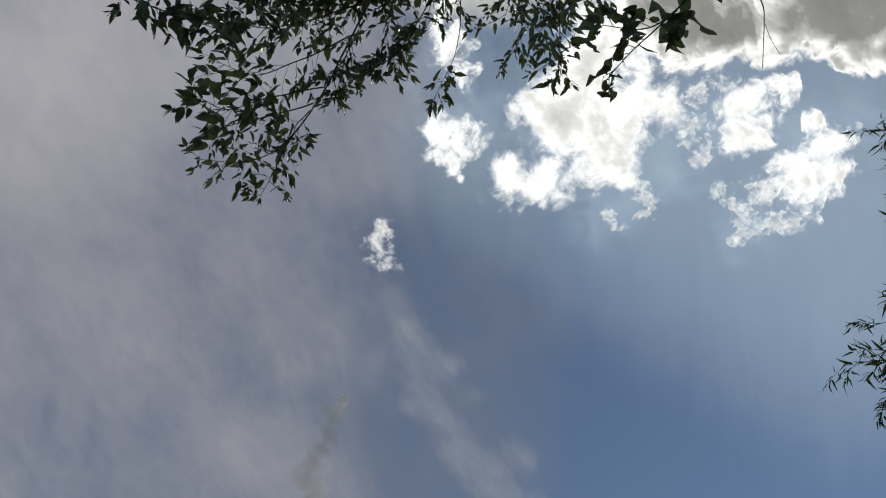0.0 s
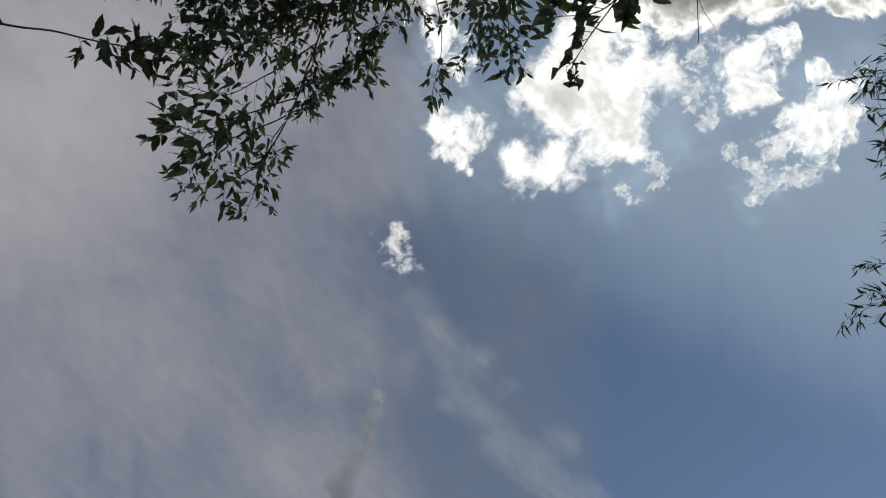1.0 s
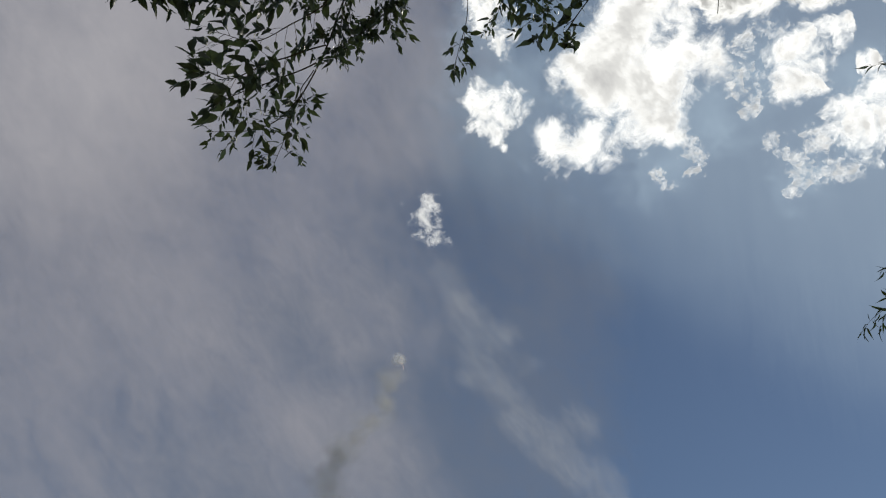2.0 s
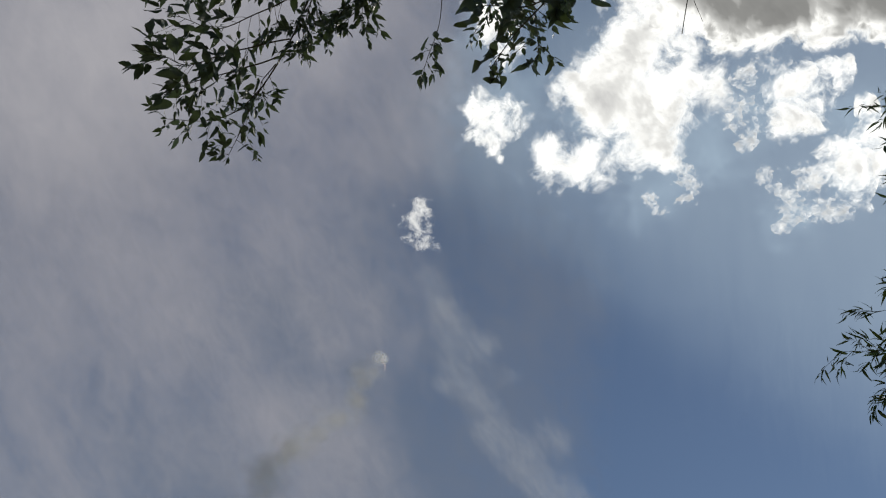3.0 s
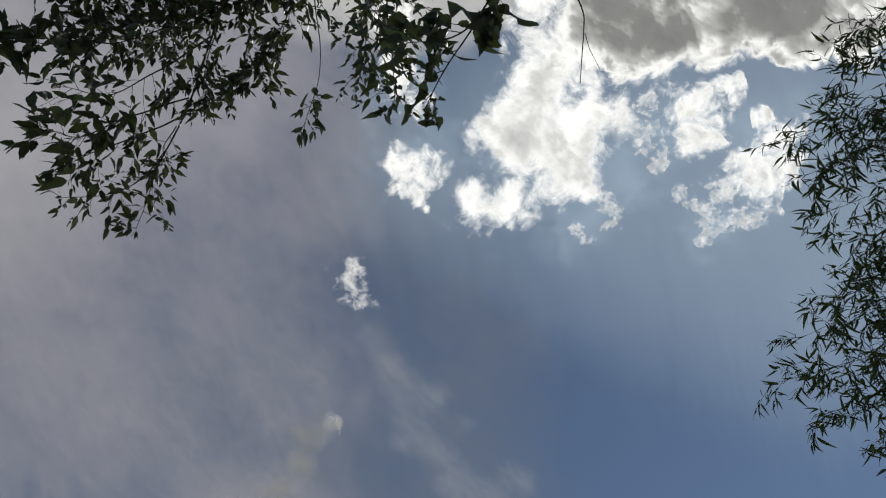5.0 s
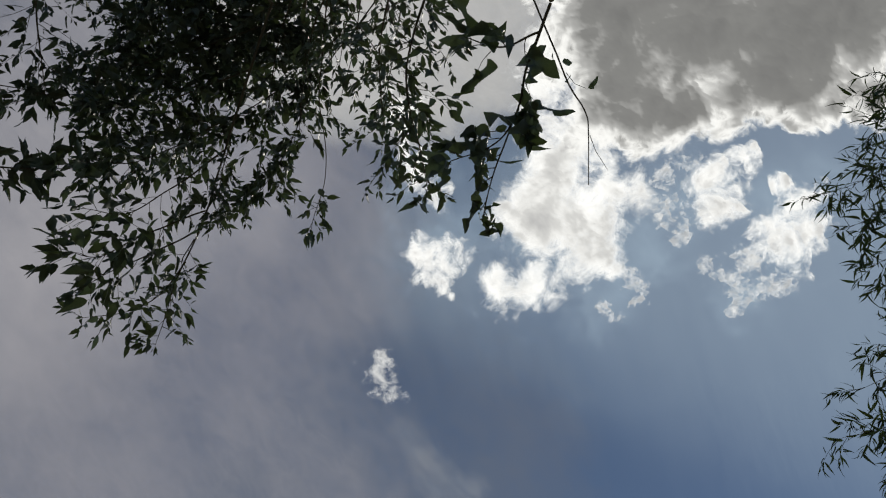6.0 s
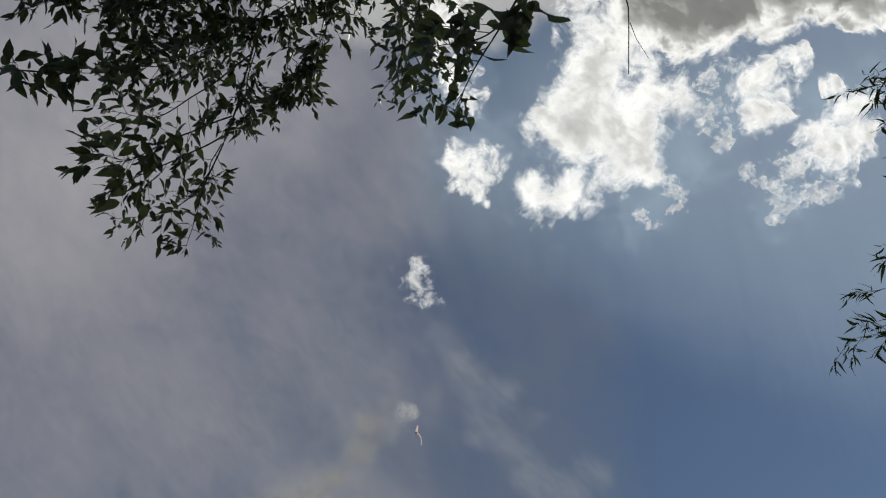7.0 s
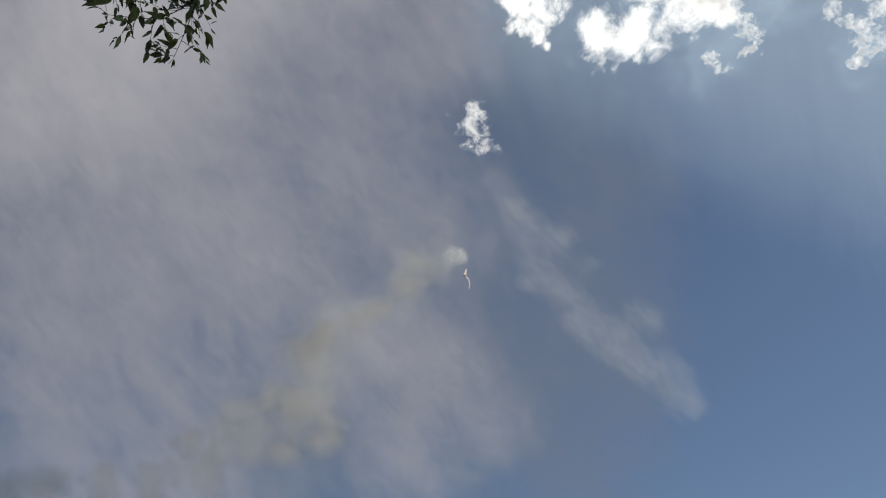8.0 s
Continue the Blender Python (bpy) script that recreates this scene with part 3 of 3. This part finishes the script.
bough("core_b", [(942, -213, 3.80), (864, -134, 3.80), (800, -75, 3.80), (769, -50, 3.80)], 32, 11, 0.07, 0.24, 37, at=1, start=0.1, thick=0.004)
bough("core_c", [(686, -261, 3.70), (595, -214, 3.70), (498, -189, 3.70), (396, -195, 3.70)], 18, 9, 0.075, 0.26, 38, at=0, start=0.1, thick=0.004)
bough("core_d", [(861, -144, 3.70), (757, -71, 3.70), (668, -31, 3.70), (574, -16, 3.70)], 34, 10, 0.075, 0.24, 39, at=1, start=0.1, thick=0.004)
bough("dense_k", [(1010, -350, 3.7), (965, -170, 3.7), (905, 20, 3.7)], 34, 10, 0.06, 0.3, 29, at=1)
bough("top", [(401, -400, 3.16), (396, -240, 3.22), (390, -111, 3.27)], 22, 10, 0.07, 0.34, 5, at=0)
bough("dense", [(553, -385, 3.71), (505, -186, 3.8), (465, -21, 3.88)], 44, 13, 0.072, 0.46, 6, at=0)
bough("dense_b", [(711, -358, 3.62), (621, -185, 3.7), (550, 20, 3.8)], 50, 13, 0.072, 0.46, 7, at=0)
bough("dense_c", [(850, -334, 3.53), (766, -161, 3.6), (675, 105, 3.73)], 32, 12, 0.066, 0.38, 8, at=1)
bough("dense_d", [(930, -320, 3.43), (829, -170, 3.5), (765, 30, 3.6)], 18, 10, 0.062, 0.34, 9, at=1)
bough("dense_e", [(640, -420, 3.9), (560, -300, 3.9), (500, -120, 3.95)], 46, 13, 0.066, 0.5, 16, at=0)
bough("dense_f", [(800, -400, 3.8), (720, -260, 3.8), (660, -90, 3.9)], 46, 13, 0.066, 0.5, 17, at=0)
bough("dense_g", [(960, -400, 3.6), (900, -250, 3.6), (850, -90, 3.65)], 12, 9, 0.062, 0.4, 18, at=1)
bough("dense_h", [(790, -430, 3.9), (715, -310, 3.9), (650, -150, 3.9)], 60, 14, 0.074, 0.42, 26, at=0, bend=1.1)
bough("dense_i", [(880, -420, 3.8), (810, -300, 3.8), (745, -170, 3.8)], 60, 14, 0.074, 0.4, 27, at=1, bend=1.1)
bough("dense_j", [(680, -430, 3.7), (610, -310, 3.7), (540, -170, 3.7)], 56, 14, 0.074, 0.42, 28, at=0, bend=1.1)
bough("hang", [(873, -266, 3.46), (822, -61, 3.6), (807, 63, 3.7), (765, 175, 3.81)], 8, 5, 0.07, 0.16, 10, at=1, single=True, start=0.78, thick=0.004, label="thin bare twig ending in a leafy tuft")
bough("mid", [(1026, -297, 3.07), (955, -105, 3.14), (928, 90, 3.23)], 30, 9, 0.062, 0.34, 11, at=1)
bough("mid_b", [(1117, -275, 2.8), (1011, -54, 2.88), (1008, 150, 2.95)], 30, 9, 0.068, 0.28, 12, at=2)
for k, line in enumerate(([(880, -330, 3.3), (905, -180, 3.3), (960, -40, 3.3)], [(960, -340, 3.1), (930, -160, 3.1), (880, -30, 3.1)], [(1000, -330, 3.0), (985, -150, 3.0), (1040, -60, 3.0)], [(900, -320, 3.4), (960, -230, 3.4), (1060, -170, 3.4)])):
    bough("bare_%d" % k, line, 3, 2, 0.06, 0.14, 90 + k, at=1, start=0.6, thick=0.0035)
bough("large", [(1308, -101, 2.17), (1248, -10, 2.20), (1212, 55, 2.22), (1166, 92, 2.23), (1093, 103, 2.24)], 13, 2, 0.085, 0.10, 13, at=2, single=True, ragged=True, start=0.3, droop=0.9, thick=0.0045, label="near twig with large dark leaves")
bough("large_b", [(1202, 63, 2.22), (1151, 134, 2.23), (1115, 205, 2.24)], 6, 2, 0.05, 0.08, 14, single=True, ragged=True, start=0.3, droop=0.9, thick=0.0025)
bough("large_c", [(1278, -60, 2.18), (1220, -50, 2.18), (1165, -82, 2.18)], 6, 2, 0.09, 0.1, 33, single=True, ragged=True, start=0.1, droop=0.6, thick=0.0035)
bough("bare", [(1240, -260, 2.34), (1284, -4, 2.4), (1307, 74, 2.43), (1304, 114, 2.44), (1284, 190, 2.46)], 0, 0, 0.06, 0.1, 15, at=2, thick=0.003, label="bare forked twig")


def bare_fork():
    """The second prong of the bare twig, and the few small leaves higher up on it."""
    ob = BOUGHS["bare"][0]
    base = spot(1240, -260, 2.34)
    for line in ([(1304, 114, 2.44), (1308, 140, 2.445), (1320, 172, 2.45)], [(1290, 10, 2.4), (1300, 30, 2.4), (1316, 40, 2.4)]):
        verts, faces = [], []
        tube([spot(*p) - base for p in line], 0.0012, 0.0007, 5, verts, faces)
        part("twig", verts, faces, TWIG, ob)
    rng = random.Random(5)
    for x, y in ((1276, -30), (1285, -8), (1294, 18), (1316, 42)):
        leaf = new("leaf", BROAD_MESHES[rng.randrange(4)])
        leaf.parent = ob
        leaf.matrix_basis = leaf_pose(spot(x, y, 2.4) - base, any_way(rng) - Vector((0, 0, 0.5)), any_way(rng), 0.065)


bare_fork()

# the narrow-leaved tree to one side
slim_tree = thing("tree", "slender tree with fine twigs and narrow curved green leaves", "tree", m=pose(6.7, 3.5, 0))
SLIM_TOP = Vector((6.5, 3.3, 7.8))
limb(slim_tree, trunk_points(slim_tree, SLIM_TOP, 0.1), 0.11, 0.03, "trunk")
SLIM_BOUGHS = []
SLIM_TIPS = [(1580, 290, 4.5), (1640, 150, 4.55), (1548, 231, 4.56), (1590, 300, 4.7), (1588, 361, 4.56), (1625, 410, 4.6), (1610, 490, 4.7), (1505, 575, 4.57), (1459, 643, 4.57), (1540, 640, 4.8), (1517, 719, 4.57), (1624, 780, 4.6), (1560, 520, 4.4), (1640, 690, 4.7), (1640, 200, 4.7), (1665, 80, 4.9), (1665, 260, 4.9), (1675, 420, 4.9), (1650, 560, 4.9), (1660, 630, 4.9), (1675, 730, 4.9), (1600, 560, 4.8), (1595, 670, 4.75)]
for k, (x, y, d) in enumerate(SLIM_TIPS):
    base = (1960 + 30 * (k % 3), y + 20 - 60 * (k % 2), d + 0.25)
    inner = spot(*base)
    up_trunk = Vector((6.58, 3.4, min(7.2, inner.z - 0.6)))
    limb(slim_tree, [up_trunk, up_trunk.lerp(inner, 0.5) + Vector((0, 0, 0.06)), inner], 0.022, 0.005)
    mid = ((base[0] + x) / 2, (base[1] + y) / 2 - 25, (base[2] + d) / 2)
    SLIM_BOUGHS.append(branch(slim_tree, [base, mid, (x + 14, y, d)], 30, 11, 0.09, 0.32, 40 + k, slim=True, single=k in (8, 2), start=0.15, droop=0.35, thick=0.004, bend=0.6))

# ---- the rocket and its smoke ----
SMOKE_D = 130.0
PUFFS = []
SHAPES = []
for k in range(4):
    rng = random.Random(70 + k)
    lumps = [(0, 0, 0.6)] + [(rng.uniform(-0.6, 0.6), rng.uniform(-0.6, 0.6), rng.uniform(0.28, 0.45)) for _ in range(7)]
    v, f = vapour_mesh("puff", lumps, 0.07, 0.18, 0.16, 0.8, 20 + k)
    SHAPES.append((v, f))
SHAPES.append(vapour_mesh("puff", [(0, 0, 0.75), (0.3, 0.25, 0.4), (-0.35, -0.1, 0.45), (0.1, -0.4, 0.4)], 0.07, 0.18, 0.1, 0.8, 29))


def puff_mesh(k, mat):
    mesh = bpy.data.meshes.new("smoke_puff")
    mesh.from_pydata([tuple(p) for p in SHAPES[k][0]], [], SHAPES[k][1])
    mesh.materials.append(mat)
    mesh.polygons.foreach_set("use_smooth", [True] * len(mesh.polygons))
    return mesh


TAN = [puff_mesh(k, SMOKE if k % 2 else SMOKE_PALE) for k in range(4)]
OLD = [puff_mesh(k, SMOKE_OLD) for k in range(4)]
FRESH = puff_mesh(4, SMOKE_NEW)
trail = thing("smoke_trail", "tan smoke trail drifting behind a climbing rocket", "smoke", m=Matrix.Translation(spot(605, 705, SMOKE_D)))


def toward_eye(x, y, d):
    place = spot(x, y, d)
    z = (EYE - place).normalized()
    side = UP.cross(z).normalized()
    return Matrix.Translation(place) @ Matrix((side, z.cross(side), z)).transposed().to_4x4()


def puff(mesh, size, turn, rows):
    """A ball of smoke that drifts: rows of time and place on the sky chart."""
    ob = new("smoke_puff", mesh)
    ob.parent = trail
    r = size * SMOKE_D / UNIT
    ob.scale = (r, r, r)
    home = trail.matrix_world.inverted()
    PUFFS.append((ob, [(t, home @ toward_eye(x, y, SMOKE_D + dz) @ pose(0, 0, 0, 0, 0, turn)) for t, x, y, dz in rows]))


def along(line, s):
    s *= len(line) - 1
    i = min(int(s), len(line) - 2)
    (a, b), (c, d) = line[i:i + 2]
    return a + (c - a) * (s - i), b + (d - b) * (s - i)


EARLY = [(603, 715), (596, 740), (582, 772), (556, 805), (541, 840), (558, 875), (590, 950), (590, 1040)]
MIDDLE = [(606, 682), (586, 712), (557, 750), (508, 786), (449, 823), (405, 852), (351, 902), (293, 962)]
LATE = [(601, 659), (552, 671), (494, 698), (429, 730), (372, 745), (320, 783), (294, 832), (271, 892)]
rng = random.Random(8)
for k in range(32):
    s = (k + 0.5) / 32
    jx, jy = rng.uniform(-1, 1), rng.uniform(-1, 1)
    rows = []
    for t, line, wild in ((0.0, EARLY, 6), (4.0, MIDDLE, 20), (8.0, LATE, 30)):
        x, y = along(line, s)
        rows.append((t, x + jx * wild, y + jy * wild, 0.2 * k + 110 * (1 - t / 8)))
    puff(TAN[k % 4], (44 + 26 * s) * rng.uniform(0.55, 1.2), rng.uniform(0, 360), rows)
for x, y, size in ((246, 930, 85), (299, 982, 62), (172, 952, 85), (101, 950, 70), (296, 909, 55), (147, 902, 60), (27, 1015, 75), (209, 997, 60), (-74, 1026, 65), (-187, 1028, 60), (-310, 1008, 75), (-399, 1018, 70), (22, 954, 45), (323, 944, 45), (211, 874, 45)):
    # the broad old cloud of smoke, low down
    deep = 6 + size / 12 + rng.uniform(0, 3)
    puff(OLD[rng.randrange(4)], size, rng.uniform(0, 360), [(0.0, x + 60, y + 160, deep), (5.5, x + 20, y + 60, deep), (8.0, x, y, deep)])
HEAD = [(0.0, 606, 702), (0.5, 606, 694), (1.0, 607, 686), (2.5, 612, 674), (3.0, 617, 672), (3.5, 618, 669), (4.0, 619, 668), (5.5, 625, 664), (7.0, 629, 652), (8.0, 618, 650)]
# the fresh cap of smoke comes nearer with the rocket
puff(FRESH, 27, 30, [(t, x - 12 * t / 8, y + 4, 130 * (1 - t / 8) ** 1.5 - 1) for t, x, y in HEAD])
puff(FRESH, 19, 130, [(t, x + 1, y + 4, 130 * (1 - t / 8) ** 1.5 - 1.5) for t, x, y in HEAD])


def glow_material(name, colour, strength):
    m, tree = material(name)
    e = node(tree, "ShaderNodeEmission", Color=(*colour, 1), Strength=strength)
    finish(tree, e.outputs[0])
    return m


def rocket():
    """A small burning rocket: a pale flame, its paper-wrapped body, and a long curved tail made pale by painted glow.
    """
    ob = thing("rocket", "small burning rocket with a pale curled tail under its smoke", "rocket", m=toward_eye(628, 690, SMOKE_D - 2))
    unit = SMOKE_D / UNIT

    def stem(name, pts, r0, r1, mat, label=""):
        verts, faces = [], []
        tube(curve_points([Vector(p) * unit for p in pts], 14), r0 * unit, r1 * unit, 8, verts, faces, 0.3)
        return part(name, verts, faces, mat, ob, label)

    stem("flame", ((1.0, 9, 0), (0.6, 6, 0), (-0.6, 2, 0), (-1.6, -2, 0)), 0.8, 2.6, FLAME_TAIL_GLOW, "pale pinkish flame")
    stem("body", ((-1.4, -1, 0), (-2.6, -4, 0), (-3.8, -5.5, 0)), 2.2, 0.9, PAPER, "pale paper-wrapped body")
    # the tail is no flame; the glow paints its brightness against the light
    stem("tail", ((-1.5, -3, 0), (2, -7, 0), (5, -12, 0), (5.6, -19, 0), (4.6, -26, 0)), 1.0, 0.5, FLAME_TAIL_GLOW, "long curled pale tail brightened by painted glow")
    return ob


PAPER = plain("pale_paper", ((0.75, 0.70, 0.69), (0.85, 0.8, 0.79)), 1.5, 0.7, 0.1)
FLAME_TAIL_GLOW = glow_material("flame", (1.0, 0.78, 0.72), 0.62)
ROCKET = rocket()


# ---- what moves ----
SWAY = {
    "main": [(0.0, -0.10, -0.09), (0.5, -0.13, -0.09), (0.8, -0.09, -0.05), (1.0, -0.09, -0.05), (1.2, -0.04, -0.03), (2.3, -0.01, -0.04), (2.5, -0.04, -0.08), (2.8, -0.00, 0.01), (3.0, -0.02, -0.09), (3.3, 0.02, -0.11), (3.5, 0.01, -0.12), (3.8, 0.05, -0.07), (4.0, 0.00, -0.09), (4.2, 0.03, -0.02), (5.3, 0.00, -0.01), (5.5, 0.00, 0.00), (5.8, 0.03, 0.01), (6.3, -0.00, -0.03), (6.8, -0.04, 0.03), (7.0, -0.03, -0.01), (7.2, -0.03, 0.07), (7.6, -0.11, 0.14), (8.0, -0.31, 0.14)],
    "hang": [(0.0, 0.01, -0.03), (1.0, 0.16, 0.00), (2.5, 0.16, -0.07), (3.0, 0.15, -0.09), (3.5, 0.05, -0.10), (4.0, 0.01, -0.06), (5.3, 0.03, -0.05), (5.5, 0.04, -0.04), (6.0, -0.01, -0.02), (6.5, -0.20, 0.08), (7.0, -0.22, 0.20), (8.0, -0.1, 0.1)],
    "mid_b": [(0.0, -0.04, 0.04), (1.0, -0.06, 0.05), (2.5, 0.04, -0.01), (3.0, 0.09, -0.06), (3.5, 0.05, -0.05), (4.0, 0.01, -0.06), (5.3, -0.11, -0.04), (5.5, -0.10, -0.02), (6.0, -0.01, 0.00), (6.5, -0.05, 0.01), (7.0, -0.12, -0.03), (8.0, -0.05, 0.0)],
    "large": [(0.0, -0.04, 0.10), (0.5, -0.10, 0.09), (1.0, -0.00, 0.09), (2.5, -0.10, 0.06), (3.0, -0.14, -0.02), (3.5, -0.18, -0.01), (4.0, -0.23, -0.02), (5.5, 0.00, 0.00), (6.2, 0.02, -0.04), (7.0, -0.09, 0.01), (8.0, -0.19, -0.02)],
    "bare": [(0.0, 0.12, 0.13), (3.0, 0.04, 0.07), (3.5, 0.05, 0.03), (4.0, -0.01, 0.02), (5.3, 0.0, 0.02), (6.0, -0.01, 0.0), (7.0, 0.01, 0.01), (8.0, 0.0, 0.0)],
}
SWAY["far"] = SWAY["main"]
SPRAY = ("tail", "fan_a", "fan_b", "fan_c", "fan_d", "back", "side")
SWAY_LOW = [(0.0, 0.1, 0.0), (1.0, 0.12, 0.05), (2.5, 0.1, -0.03), (3.0, 0.1, -0.03), (3.5, 0.04, 0.03), (4.0, -0.03, -0.01), (5.3, -0.01, -0.15), (5.5, 0.03, -0.11), (6.0, 0.08, 0.00), (6.5, 0.04, 0.02), (7.0, -0.01, 0.02), (8.0, 0.0, 0.0)]
SWAY_HIGH = [(0.0, 0.0, 0.0), (2.5, -0.05, -0.01), (3.5, -0.03, -0.06), (4.0, -0.05, 0.01), (5.3, -0.10, -0.22), (5.5, -0.05, -0.20), (6.0, 0.03, -0.09), (6.5, 0.09, 0.02), (7.0, 0.03, -0.06), (8.0, 0.0, 0.0)]


HOME = {}


def sway(bough_and_tip, rows, amount=1.0, about=None):
    """Swings a bough about its root, or about another bough's with that one, so that the tip goes aside and up by the metres in the rows."""
    ob = bough_and_tip[0]
    pivot, tip = about or bough_and_tip
    hinge = Matrix.Translation(HOME[pivot.name])
    keys = []
    for t, dx, dy, *lift in rows:
        aim = tip + amount * (dx * RIGHT + dy * UP)
        turn = tip.rotation_difference(aim).to_matrix().to_4x4()
        rise = Matrix.Translation(amount * sum(lift) * UP + aim - turn @ tip)
        keys.append((t, rise @ hinge @ turn @ Matrix.Translation(HOME[ob.name] - HOME[pivot.name])))
    walk(ob, keys)


def motions():
    HOME.update((ob.name, ob.location.copy()) for ob, tip in [*BOUGHS.values(), *SLIM_BOUGHS])
    for key, rows in SWAY.items():
        sway(BOUGHS[key], rows)
    for key in SPRAY:
        sway(BOUGHS[key], SWAY["main"], 1.0, BOUGHS["main"])
    for key, amount in (("high", 0.6), ("higher", 0.4), ("core", 0.3), ("core_b", 0.3), ("core_c", 0.3), ("core_d", 0.5), ("drop", 0.6)):
        sway(BOUGHS[key], SWAY["main"], amount, BOUGHS["main"])
    sway(BOUGHS["far_b"], SWAY["far"])
    for key, amount in (("top", 0.3), ("dense", 0.4), ("dense_b", 0.4), ("dense_c", 0.5), ("dense_d", 0.4), ("dense_e", 0.3), ("dense_f", 0.3), ("dense_g", 0.3), ("dense_h", 0.25), ("dense_i", 0.25), ("dense_j", 0.25), ("dense_k", 0.3)):
        sway(BOUGHS[key], SWAY["main"], amount)
    sway(BOUGHS["mid"], SWAY["mid_b"], 0.6)
    for key in ("large_b", "large_c"):
        sway(BOUGHS[key], SWAY["large"], 1.0, BOUGHS["large"])
    for k, b in enumerate(SLIM_BOUGHS):
        sway(b, SWAY_HIGH if SLIM_TIPS[k][1] < 450 else SWAY_LOW)
    for ob, rows in PUFFS:
        walk(ob, rows)
    walk(ROCKET, [(t, toward_eye(x + 4 * (t > 6), y + (38 if t > 6 else 8), SMOKE_D + 130 * (1 - t / 8) ** 1.5 + (-2 if t > 6 else 4)) @ pose(0, 0, 0, 0, 0, 6 - 1.5 * t)) for t, x, y in HEAD])


motions()
